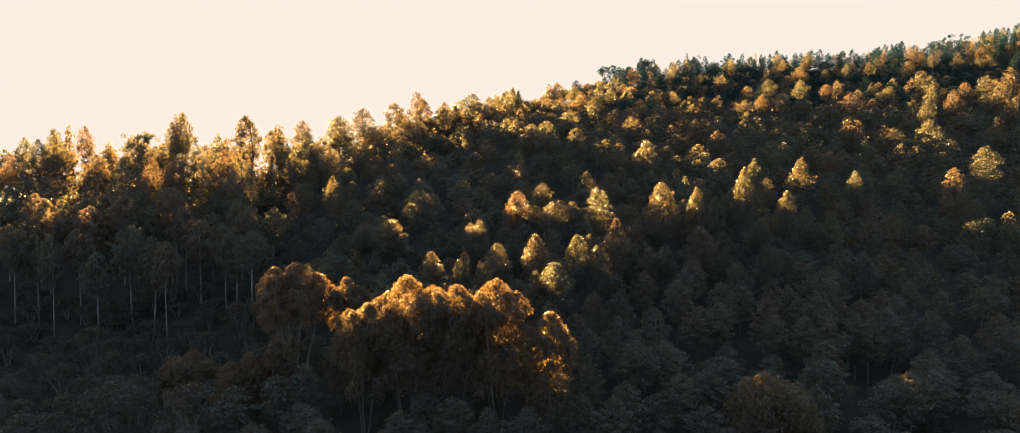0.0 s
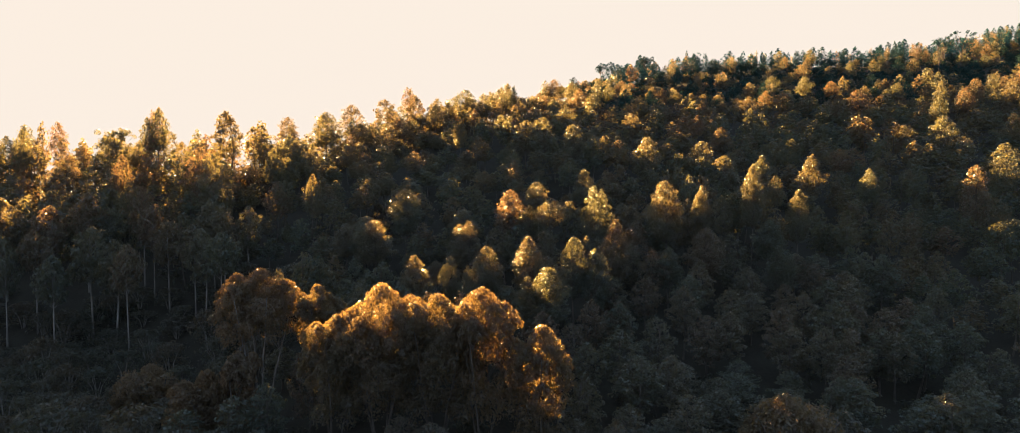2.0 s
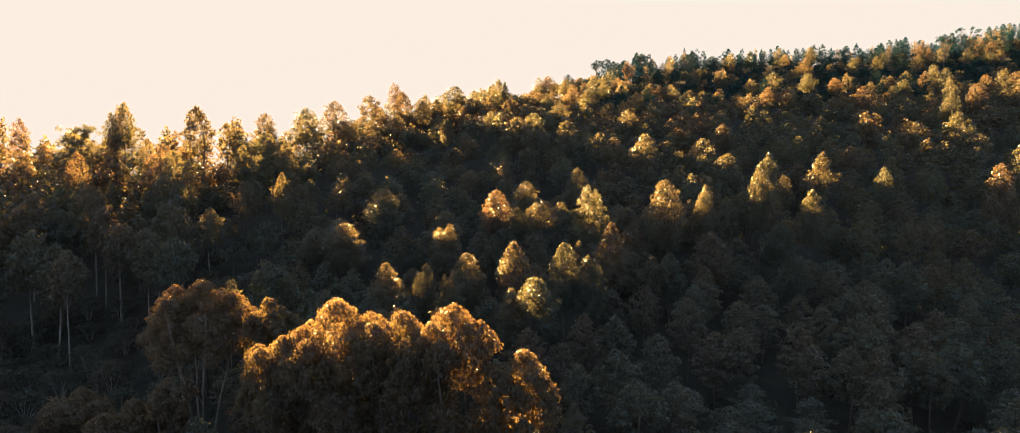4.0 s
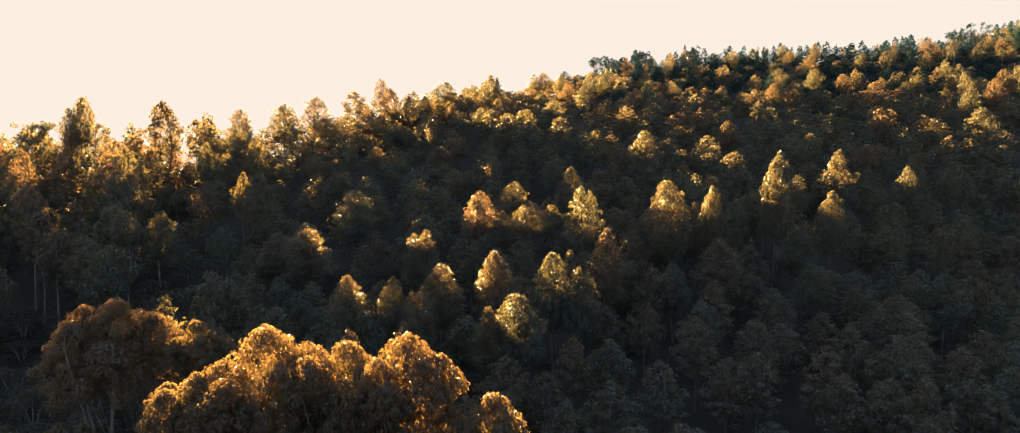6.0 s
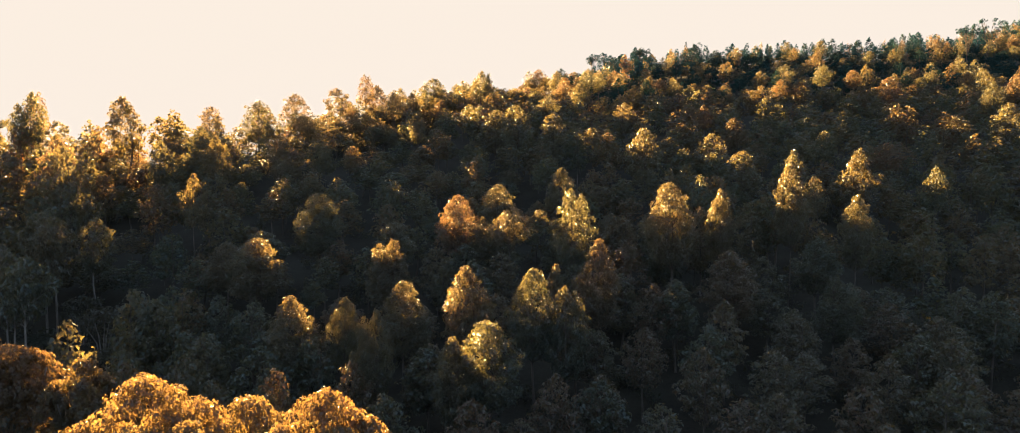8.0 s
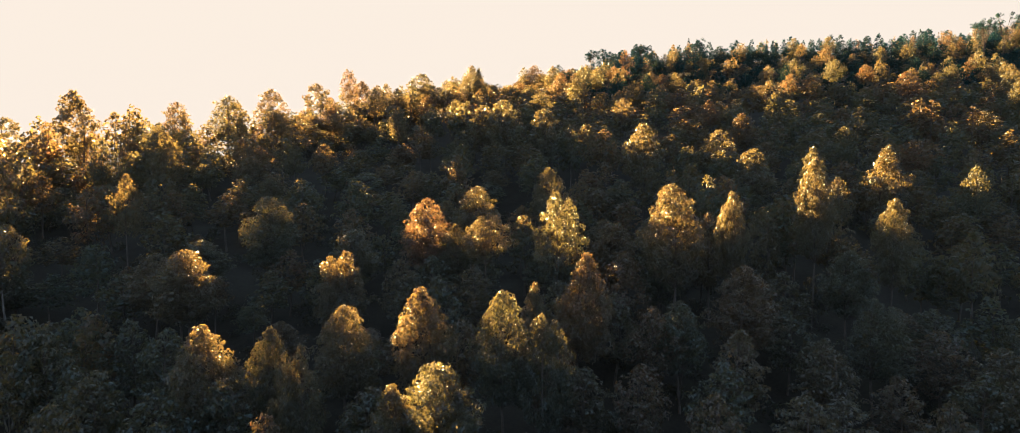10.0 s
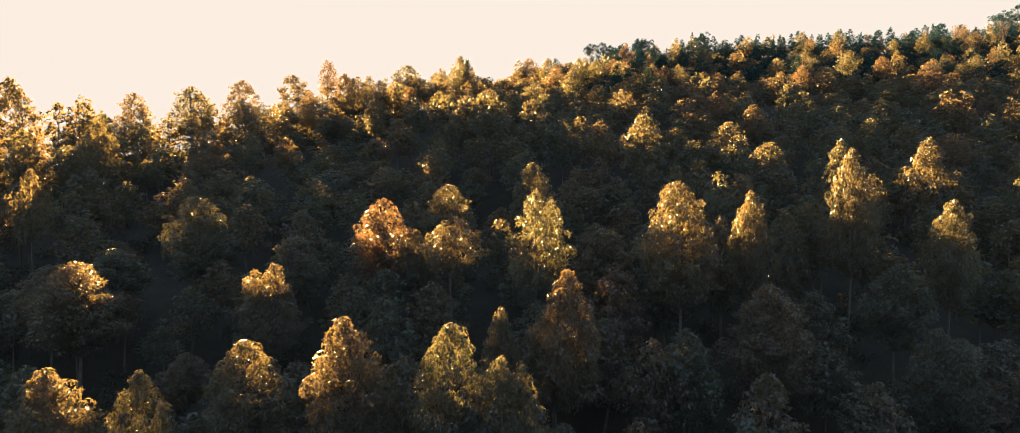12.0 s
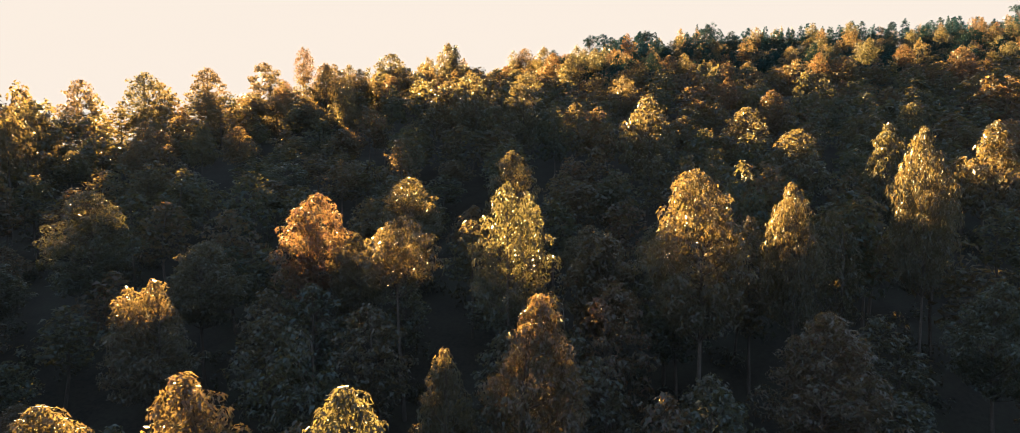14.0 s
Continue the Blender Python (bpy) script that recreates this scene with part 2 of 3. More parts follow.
def gum_clumps(rng, tall, radius, base, count, domed=False, full=False):
    """Sprays at the outer ends of the rising branches of a slender gum: a ragged plume, round or narrow at the tip and
    widest half way down, at times with a second leader beside the first."""
    leaders = [(0.0, 0.0, 1.0, 1.0)]
    if rng.random() < 0.35:
        w = rng.random() * 6.283
        leaders.append((0.5 * radius * math.cos(w), 0.5 * radius * math.sin(w), 0.82 + 0.12 * rng.random(), 0.8))
    c, cr = [], []
    for lx, ly, high, broad in leaders:
        n = int(count * broad ** 2 / sum(q[3] ** 2 for q in leaders))
        sharp = (0.39 + 0.07 * rng.random()) if domed else (0.50 + 0.12 * rng.random())
        widest = 0.34 + 0.2 * rng.random() if full else 0.42 + 0.16 * rng.random()
        foot = 0.62 if full else 0.42
        lean = rng.normal(size=2) * 0.06 * radius
        phase = rng.random(3) * 6.283
        top = base + (tall - base) * high
        for k in range(n):
            s = (k + rng.random()) / n
            w = k * 2.4 + rng.normal() * 0.5
            env = ((1 - s) / (1 - widest)) ** sharp if s > widest else foot + (1 - foot) * math.sqrt(s / widest)
            ragged = 1.0 + 0.10 * math.sin(2 * w + 4 * s + phase[0]) + 0.09 * math.sin(3 * w - 9 * s + phase[1]) + 0.07 * math.sin(17 * s + phase[2]) + 0.07 * rng.normal()
            size = radius * (0.13 + 0.09 * rng.random()) * (0.55 + 0.6 * env) * (1.5 if full else 1.0)
            reach = max(0.0, radius * broad * env * ragged * (0.30 + 0.70 * rng.random() ** 0.42) - size * 0.6)
            c.append((lx + reach * math.cos(w) + lean[0] * s, ly + reach * math.sin(w) + lean[1] * s, base + s * (top - base) - size * 0.9 - (0.12 if full else 0.06) * reach))
            cr.append(size)
    return np.array(c), np.array(cr)


TALL, WIDE = 16.0, 2.5  # the size to which each slender gum is built, before it is scaled


def gum_mesh_parts(seed, level):
    rng = np.random.default_rng(seed)
    base = TALL * ({"near": 0.36, "edge": 0.50, "wood": 0.50, "back": 0.38, "far": 0.36, "ridge": 0.08, "high": 0.64}.get(level, 0.28) + 0.14 * rng.random())
    clumps, count, length, width = {"near": (200, 11000, 0.27, 0.088), "high": (110, 5200, 0.29, 0.092), "edge": (90, 2900, 0.40, 0.17), "mid": (120, 3300, 0.38, 0.18), "shade": (110, 3000, 0.34, 0.165), "wood": (90, 1900, 0.33, 0.23), "back": (64, 850, 0.46, 0.33), "far": (44, 480, 0.60, 0.45), "ridge": (52, 620, 0.58, 0.42)}[level]
    c, cr = gum_clumps(rng, TALL, WIDE, base, clumps, level != "shade" and seed % 2 == 0, level in ("wood", "back", "far", "ridge"))
    crown = leaves(rng, c, cr, count, length, width, droop=1.0 if level in ("near", "high") else 1.5, loose=1.0 if level in ("near", "high", "edge") else 0.6 if level in ("mid", "shade") else 0.3)
    spread = WIDE / np.percentile(np.hypot(crown[0][:, 0], crown[0][:, 1]), 92)
    crown[0][:, :2] *= spread
    c[:, :2] *= spread
    if level in ("far", "back", "wood", "ridge"):
        n = 4
    else:
        n = 9
    zs = np.linspace(-0.6, TALL * 0.9, n)
    bend = rng.normal(size=2) * 0.35
    path = np.stack([bend[0] * np.sin(zs / TALL * 3.1), bend[1] * np.sin(zs / TALL * 2.3), zs], 1)
    trunk = tube(path, 0.15 * (1 - 0.85 * np.linspace(0, 1, n)) + 0.012, 4 if n == 4 else 7)
    limbs = []
    if n == 9:
        for k in range(0, len(c), 4):
            z0 = max(base * 0.85, c[k][2] - 1.2 - rng.random())
            p0 = np.array([np.interp(z0, zs, path[:, 0]), np.interp(z0, zs, path[:, 1]), z0])
            mid = (p0 + c[k]) / 2 + np.array([0, 0, -0.15])
            limbs.append(tube([p0, mid, c[k]], (0.045, 0.028, 0.008), 4))
        trunk = join([trunk] + limbs)
    return crown, trunk


def part(name, arrays, mat, parent, label="", smooth=False):
    ob = mesh_object(name, arrays[0], arrays[1], mat, parent, smooth=smooth)
    return tagged(ob, label) if label else ob


def gum_master(seed, level, leaf=None, name="gum_tree"):
    crown, trunk = gum_mesh_parts(seed, level)
    tree = new(name)
    part("trunk", trunk, pale_bark if level == "edge" else bark, tree, "slim pale bare trunk", smooth=True)
    part("crown", crown, leaf or gum_leaf, tree)
    return tree


EDGE_ROW = [
    (-13.0, 100.4, 25.0, 5.4), (-7.8, 100.8, 24.8, 3.2), (-3.8, 96.0, 24.6, 3.4), (-2.1, 102.9, 26.1, 5.3),
    (4.5, 101.9, 27.8, 5.2), (11.4, 100.3, 27.8, 5.1), (14.4, 98.9, 26.2, 4.3), (6.9, 91.8, 24.3, 5.6),
    (4.0, 91.4, 23.0, 4.0), (18.7, 106.8, 30.2, 4.8), (14.2, 107.6, 27.4, 3.6), (-11.4, 112.8, 22.6, 4.0),
    (-6.2, 117.6, 29.3, 5.2), (34.8, 110.6, 28.5, 6.0), (46.1, 107.7, 25.8, 5.2), (47.3, 114.4, 29.7, 5.2),
]
LOWER_SLOPE = [
    (9.6, 122.4, 33.2, 5.6), (1.9, 127.4, 34.9, 6.4), (5.2, 125.6, 31.8, 3.6), (17.4, 120.4, 35.8, 5.2),
    (7.6, 138.4, 36.5, 5.6), (17.8, 138.4, 39.2, 4.8), (24.45, 133.0, 32.0, 5.2), (29.8, 117.2, 36.6, 6.1),
    (37.4, 120.4, 35.8, 3.6), (47.0, 121.2, 39.8, 3.8), (67.6, 140.8, 42.6, 5.6), (53.8, 117.4, 35.0, 4.0),
    (52.5, 152.0, 42.9, 6.8), (57.2, 141.6, 42.4, 4.0), (94.9, 128.6, 39.9, 5.6), (-19.8, 130.8, 35.1, 6.4),
    (-23.2, 116.8, 29.5, 6.4), (-25.6, 120.4, 28.5, 5.6), (-29.8, 122.4, 28.5, 6.4), (-7.7, 127.0, 31.0, 5.6),
    (-26.8, 128.0, 29.6, 6.4), (-14.4, 163.2, 39.2, 6.4), (-51.2, 128.8, 25.0, 6.4),
]
UPPER_SLOPE = [
    (51.0, 164.0, 47.2, 7.2), (35.6, 158.4, 47.8, 6.8), (116.8, 148.8, 45.8, 6.4), (6.4, 187.2, 54.9, 8.0),
    (19.6, 177.6, 52.8, 7.2), (11.2, 180.8, 55.2, 7.2), (21.6, 220.0, 63.2, 8.0), (40.8, 204.8, 59.2, 6.4),
    (88.0, 228.0, 68.0, 8.0), (112.0, 252.0, 74.0, 8.8), (124.8, 222.4, 69.6, 8.0), (116.4, 184.0, 53.4, 7.2),
    (118.4, 171.2, 54.6, 7.2), (124.0, 240.0, 68.0, 8.0), (124.0, 172.0, 49.2, 8.0), (-15.2, 247.2, 73.2, 8.8),
    (-24.8, 224.0, 65.6, 8.0), (-36.8, 257.6, 72.8, 8.0),
]
LEFT_RIDGE = [
    (-68.8, 146.0, 44.4, 7.2), (-60.8, 136.0, 42.7, 6.4), (-109.2, 178.4, 51.2, 8.0), (-99.2, 186.4, 52.0, 8.0),
    (-76.8, 176.8, 56.5, 8.0), (-59.2, 175.2, 49.6, 6.4), (-106.4, 156.0, 44.0, 7.2), (-56.8, 201.6, 59.2, 8.0),
    (-68.0, 198.4, 57.2, 7.2), (-43.2, 229.6, 67.2, 8.0), (-53.6, 220.8, 64.0, 8.0),
]
SKYLINE = [
    (62.4, 348.8, 103.6, 8.8), (58.4, 346.4, 104.4, 7.2), (82.4, 379.2, 113.2, 8.8), (86.4, 400.0, 119.6, 8.0),
    (104.0, 344.0, 108.0, 8.8), (149.6, 416.0, 126.0, 8.8), (288.0, 449.6, 142.0, 9.6), (287.2, 476.0, 144.0, 9.6),
]
OPEN = [
    (216.0, 310.4, 111.2, 8.0), (245.6, 336.0, 120.0, 12.0), (240.0, 342.4, 118.4, 8.0), (83.2, 376.0, 114.8, 7.2),
    (52.8, 344.0, 103.2, 6.4), (105.6, 352.0, 110.8, 7.2), (-109.6, 180.0, 52.8, 7.2),
]


def placed(x, y, top, wide, turn):
    z = height(x, y)
    return pose(x, y, z, 0, 0, turn) @ Matrix.Diagonal((wide / (2 * WIDE), wide / (2 * WIDE), (top - z) / TALL, 1))


PATH_FROM, PATH_TO = np.array((0.0, 0.0)), np.array((17.4, 77.7))


def off_path(x, y):
    """Distance in plan from the line of the flight."""
    d = PATH_TO - PATH_FROM
    u = np.clip(((x - PATH_FROM[0]) * d[0] + (y - PATH_FROM[1]) * d[1]) / (d @ d), 0, 1)
    return np.hypot(x - PATH_FROM[0] - u * d[0], y - PATH_FROM[1] - u * d[1])


# Broad trees with several stems at the foot of the slope: x, y, top, width
BROAD = [(-30.2, 83.4, 25.4, 9.5), (-22.8, 85.0, 23.2, 5.5), (-12.9, 74.4, 25.0, 9.0), (-6.8, 74.2, 23.8, 8.0), (-1.5, 72.6, 24.8, 7.0),
         (4.4, 70.0, 21.4, 6.2), (-18.0, 73.6, 21.6, 6.0), (-33.8, 76.5, 14.6, 6.5), (-29.2, 76.0, 17.0, 4.0), (-48.0, 90.0, 11.2, 8.0), (29.8, 67.5, 14.8, 9.0)]

SUN_FLAT = (math.sin(SUN_AZIMUTH), math.cos(SUN_AZIMUTH))

# tall trees that stand in the shade of others
DIM = {(-6.2, 117.6), (-7.7, 127.0), (14.2, 107.6), (34.8, 110.6), (46.1, 107.7), (47.3, 114.4), (17.8, 138.4), (-23.2, 116.8),
       (-25.6, 120.4), (-29.8, 122.4), (-26.8, 128.0), (-11.4, 112.8)}

HIGH = {(9.6, 122.4)}  # a small crown on a long bare trunk

# Forest between the tall trees: a loose planting, some rows of it bare or young
rng = np.random.default_rng(11)
heroes = EDGE_ROW + LOWER_SLOPE + UPPER_SLOPE + LEFT_RIDGE + SKYLINE
# tall bare-stemmed trees that stand along the back of the scrubby hollow
tall_edge = []
for k in range(34):
    x, y = -122.0 + 4.6 * (k // 2) + rng.normal() * 1.0, (112.0 if k % 2 else 124.0) + rng.normal() * 2.5
    tall_edge.append((x, y, height(x, y) + 18.0 + rng.normal() * 1.3, 4.8 + 1.4 * rng.random()))
taken = np.array([(h[0], h[1], h[3]) for h in heroes + tall_edge] + [(b[0], b[1], b[3] * 0.9) for b in BROAD])
fill, hollow, crest_line = [], [], []
y = 6.0
while y < 560.0:
    gap = 5.3 + 1.8 * min(1.0, max(0.0, (y - 115) / 60))
    x = -0.88 * max(y, 40.0) - 15.0
    while x < 0.88 * max(y, 40.0) + 30.0:
        px, py = x + rng.normal() * gap * 0.28, y + rng.normal() * gap * 0.28
        x += gap
        ridge = float(np.interp(px, RIDGE_X, RIDGE_Y))
        if py > ridge + 9 or (px < -38 and py < 70):
            rng.random(3)
            continue
        tall = 11.8 + rng.normal() * 0.8
        if px > -45 and py < 165:
            tall = (12.0 if px > 20 else 11.2) + rng.normal() * 1.2
        if py < 112:
            tall = max(6.0, (25.2 - 0.13 * (112 - py) if px < 6 and py > 82 else 25.6 - 0.30 * (112 - py)) - height(px, py)) + rng.normal() * 0.9
        if px < -36 and py < 122:
            hollow.append((px, py, (3.0 if px < -50 and py > 103 else 4.4 + 1.4 * max(0.0, (py - 85) / 37)) + abs(rng.normal()) * (1.0 if px < -50 else 1.8)))
            continue
        if px < -45:
            tall += 1.2
        wide = 4.2 + 1.2 * rng.random() + 1.4 * min(1.0, max(0.0, (py - 110) / 60))
        # trees that stand above the even canopy: scattered low down, a close belt of them along the contour,
        # young growth above that belt, few just below it
        crest = max(0.0, 1.0 - abs(py - ridge) / 55.0)
        if px < 5:
            share = (0.12 if py < 160 else 0.27 if py < 215 else 0.34) + 0.12 * crest
        elif py < 160:
            share = 0.06 if px > 60 else 0.12
        else:
            share = 0.06 if py < 196 else 0.04 if py < 236 else 0.46 if py < 264 else 0.10 if py < 300 else 0.12
        above = py > 118 and rng.random() < share
        lift = 3.6 + 3.0 * rng.random()
        if px >= 5 and 118 <= py < 236:
            # an even canopy, a little taller up the slope
            tall = 9.3 + 3.3 * (py - 118) / 118 + rng.normal() * 0.45
        if px >= 5 and py >= 160:
            tall -= 0.0 if py < 236 else 1.8 if py < 264 else 4.0
            lift = 4.0 + 2.4 * rng.random()
            if above:
                wide *= 0.80 + 0.30 * rng.random()
        elif above:
            wide *= 0.70 + 0.28 * rng.random()
        tall += rng.normal() * 0.9 * (abs(py - ridge) < 22)
        if above:
            tall += lift
        if px < -38 and abs(py - ridge) < 28:
            tall += 3.6 + 1.2 * rng.random()
        gone = np.hypot(taken[:, 0] - px, taken[:, 1] - py) < 0.45 * (taken[:, 2] + wide) * 0.82
        if gone.any() or rng.random() < 0.05:
            continue
        top = height(px, py) + tall
        for hx, hy, htop, hwide in heroes:
            if math.hypot(hx - px, hy - py) < 10.0:
                top = min(top, max(htop - 2.8 + 0.2 * (py - hy), height(px, py) + 7.0))
            if (hx, hy) in DIM:
                continue
            # the tall trees stand free towards the sun
            along = (px - hx) * SUN_FLAT[0] + (py - hy) * SUN_FLAT[1]
            aside = abs((px - hx) * SUN_FLAT[1] - (py - hy) * SUN_FLAT[0])
            if hy < 205 and 36 <= along < 150 and aside < max(3.0, 0.6 * hwide + 1.0):
                top = min(top, max(htop - 3.2 + along * math.tan(SUN_ELEVATION), height(px, py) + 9.0))
            if hy < 205 and 0 < along < 36 and aside < max(4.5, 0.6 * hwide + 1.5):
                line = htop - (4.0 if hy < 112 else 2.8 if hy < 121 else 3.6) + along * math.tan(SUN_ELEVATION)
                top = min(top, max(line, height(px, py) + 6.8))
                if 7.0 < along < 26 and aside < 3.8 and top < line and py > 104:
                    top = min(line, top + (4.0 if htop - height(hx, hy) > 17.5 else 2.8))
        for bx, by, btop, bwide in BROAD:
            if abs(px - bx) < bwide * 0.6 + 2 and 0 < py - by < 18:
                top = min(top, btop - 2.4 + 0.05 * (py - by))
        if px > 52 and py > ridge + 3:
            continue
        if px > 52 and py > ridge - 32:
            # an uneven crest: some stand well clear, most are low
            crest_line.append((px, py, height(px, py) + 9.6 + 1.2 * math.sin(px * 0.13) + 5.0 * rng.random() ** 2.5, wide * (0.5 + 0.7 * rng.random()), above))
            continue
        fill.append((px, py, top, wide, above))
        if abs(py - ridge) < 16 and px < 60:
            # young growth under the trees of the crest
            for side in (0.25, 0.75):
                if px < -40 and side > 0.5:
                    continue
                qx, qy = px + gap * side, py + gap * 0.4 * rng.normal()
                fill.append((qx, qy, height(qx, qy) + 7.5 + 2.0 * rng.random(), 5.4, False))
    y += gap
# and the same wood below and behind the flight
back_rng = np.random.default_rng(12)
for k in range(250):
    px, py = back_rng.uniform(-150, 150), back_rng.uniform(-110, 30)
    if py < 4 or abs(px) > 0.88 * max(py, 40.0) + 25.0:
        fill.append((px, py, height(px, py) + 8.5 + back_rng.normal() * 1.2, 5.0 + 1.5 * back_rng.random(), False))
for k in range(130):
    # low growth on the near side of the hollow
    px, py = back_rng.uniform(-115, -40), back_rng.uniform(4, 58)
    fill.append((px, py, height(px, py) + 6.6 + back_rng.normal() * 0.8, 4.6 + 1.5 * back_rng.random(), False))
for k in range(200):
    # and on both flanks of it
    side = -1 if k % 2 else 1
    py = back_rng.uniform(20, 120 if side < 0 else 240)
    px = side * (0.88 * max(py, 40.0) + back_rng.uniform(32, 120))
    fill.append((px, py, height(px, py) + 10.5 + back_rng.normal() * 1.2, 5.4 + 1.5 * back_rng.random(), False))
fill.sort(key=lambda f: float(off_path(f[0], f[1])) + (300.0 if f[1] < 54 else 0.0))
N_THINGS = 190

high_masters = [gum_master(130, "high")]
near_masters = [gum_master(100 + k, "near") for k in range(10)]
mid_masters = [gum_master(200 + k, "mid") for k in range(7)]
shade_masters = [gum_master(250 + k, "shade") for k in range(7)]
edge_masters = [gum_master(150 + k, "edge") for k in range(4)]
# skyline crowns carry their backlit darkness in the leaf colour
skyline_masters = [gum_master(291 + 2 * k, "mid", backlit_crest_leaf) for k in range(4)]
GUM_LABELS = {"near": "slender young gum tree with long drooping olive leaves, sunlit top", "mid": "slender gum tree with a plume-shaped olive crown on the hillside"}
for k, (x, y, top, wide) in enumerate(heroes + [f[:4] for f in fill[:N_THINGS]] + tall_edge):
    near = k < len(heroes) and off_path(x, y) < 75.0
    edge = k >= len(heroes) + N_THINGS
    masters = edge_masters if edge else skyline_masters if (x, y, top, wide) in SKYLINE else high_masters if (x, y) in HIGH else near_masters if near else mid_masters if k < len(heroes) else shade_masters
    pick = int(rng.integers(len(masters)))
    if near and masters is near_masters:
        # broad crowns are rounded, narrow ones pointed
        pick = pick // 2 * 2 + (wide < 5.45)
    master = masters[pick]
    turn = float(rng.random() * 360)
    tree = copy_thing(master, placed(x, y, top, wide, turn))
    label = GUM_LABELS["near" if near else "mid"]
    if k >= len(heroes):
        label = "shorter gum tree standing in the shade between taller ones"
    if (x, y, top, wide) in SKYLINE:
        label = "tall gum tree standing clear of the ridge, backlit dark and teal fringe put into its leaf colour"
    if edge:
        label = "tall gum tree with long bare trunk behind low scrub"
    tagged(tree, label, "tree", group="gum trees of the plantation")
# seven of nine have the backlit teal-dark look painted into their leaves
crest_masters = [gum_master(270 + k, "ridge", backlit_crest_leaf if k < 7 else gum_leaf, "ridge_tree") for k in range(9)]
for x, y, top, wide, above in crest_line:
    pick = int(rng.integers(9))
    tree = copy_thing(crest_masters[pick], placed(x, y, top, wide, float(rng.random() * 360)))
    tagged(tree, "gum tree with ragged top on the ridge, backlit dark and teal fringe put into its leaf colour" if pick < 7 else "golden sunlit gum tree between darker ones on the ridge", "tree", group="trees along the ridge")
for master in high_masters + near_masters + mid_masters + shade_masters + edge_masters + crest_masters + skyline_masters:
    for o in (*master.children_recursive, master):
        bpy.data.objects.remove(o)


# ---- small rounded trees in the hollow ----
def scrub_master(seed):
    """A low bushy tree on a few thin stems, 6 m tall and 5 m wide."""
    rng = np.random.default_rng(seed)
    c, cr, pieces = [], [], []
    for k in range(5):
        w = k * 1.26 + rng.random() * 0.6
        tip = np.array((1.5 * math.cos(w), 1.5 * math.sin(w), 4.0 + rng.random()))
        pieces.append(tube([(0.15 * math.cos(w), 0.15 * math.sin(w), -0.4), tip * (0.35, 0.35, 0.5), tip], (0.075, 0.055, 0.015), 5))
    for k in range(44):
        u = (k + 0.5) / 44
        w = k * 2.4 + rng.normal() * 0.3
        far = 2.0 * min(1.0, 1.2 * math.sqrt(u)) * (0.75 + 0.3 * rng.random())
        c.append((far * math.cos(w), far * math.sin(w), 5.3 - 0.35 * far ** 1.7 - (rng.random() * 3.2 if u > 0.45 else rng.random() * 0.5)))
        cr.append(0.45 + 0.35 * rng.random())
    tree = new("scrub_tree")
    part("stem", join(pieces), pale_bark, tree, "thin pale forked stems", smooth=True)
    part("crown", leaves(rng, np.array(c), np.array(cr), 1150, 0.33, 0.17, droop=0.6), scrub_leaf, tree)
    return tree


scrub_masters = [scrub_master(600 + k) for k in range(6)]
hollow.append((-76.0, 112.0, 6.4))
for x, y, tall in hollow:
    size = tall / 6.0
    tree = copy_thing(scrub_masters[int(rng.integers(6))], pose(x, y, height(x, y), 0, 0, float(rng.random() * 360)) @ Matrix.Diagonal((max(size * 1.15, 1.15), max(size * 1.15, 1.15), size, 1)))
    tagged(tree, "small rounded bushy tree in the shaded hollow", "tree", group="small trees in the hollow")
for master in scrub_masters:
    for o in (*master.children_recursive, master):
        bpy.data.objects.remove(o)


# ---- broad trees ----
def broad_clumps(rng, tall, radius, bare):
    """Several rounded heads of different heights, each of many tufts, with lower ones hanging at the sides and hollows between."""
    c, cr = [], []
    heads = [(0.12 * radius, rng.random() * 6.283, tall, 0.56)]
    n = 5 if radius > 3 else 4
    for k in range(n):
        heads.append((radius * (0.50 + 0.14 * rng.random()), (k + 0.6 * rng.random()) * 6.283 / n, tall - radius * (0.10 + 0.50 * rng.random()), 0.36 + 0.12 * rng.random()))
    for k in range(0 if bare else n):
        heads.append((radius * (0.62 + 0.2 * rng.random()), (k + 0.5 + 0.5 * rng.random()) * 6.283 / n, tall - radius * (0.60 + 0.95 * rng.random()), 0.26 + 0.12 * rng.random()))
    for far, w, top, size in heads:
        r, deep = radius * size, radius * size * (1.35 + 0.7 * rng.random())
        x, y = far * math.cos(w), far * math.sin(w)
        phase = rng.random(2) * 6.283
        for k in range(46):
            u = (k + rng.random()) / 46
            v = k * 2.4 + rng.normal() * 0.4
            ragged = 1.0 + 0.16 * math.sin(2 * v + phase[0]) + 0.12 * math.sin(3 * v + 6 * u + phase[1]) + 0.08 * rng.normal()
            env = min(1.0, 1.25 * math.sqrt(u)) * ragged
            tuft = r * (0.20 + 0.12 * rng.random())
            c.append((x + (r * env - tuft * 0.6) * math.cos(v), y + (r * env - tuft * 0.6) * math.sin(v), top - tuft - deep * u * (0.85 + 0.3 * rng.random())))
            cr.append(tuft)
    return np.array(c), np.array(cr)


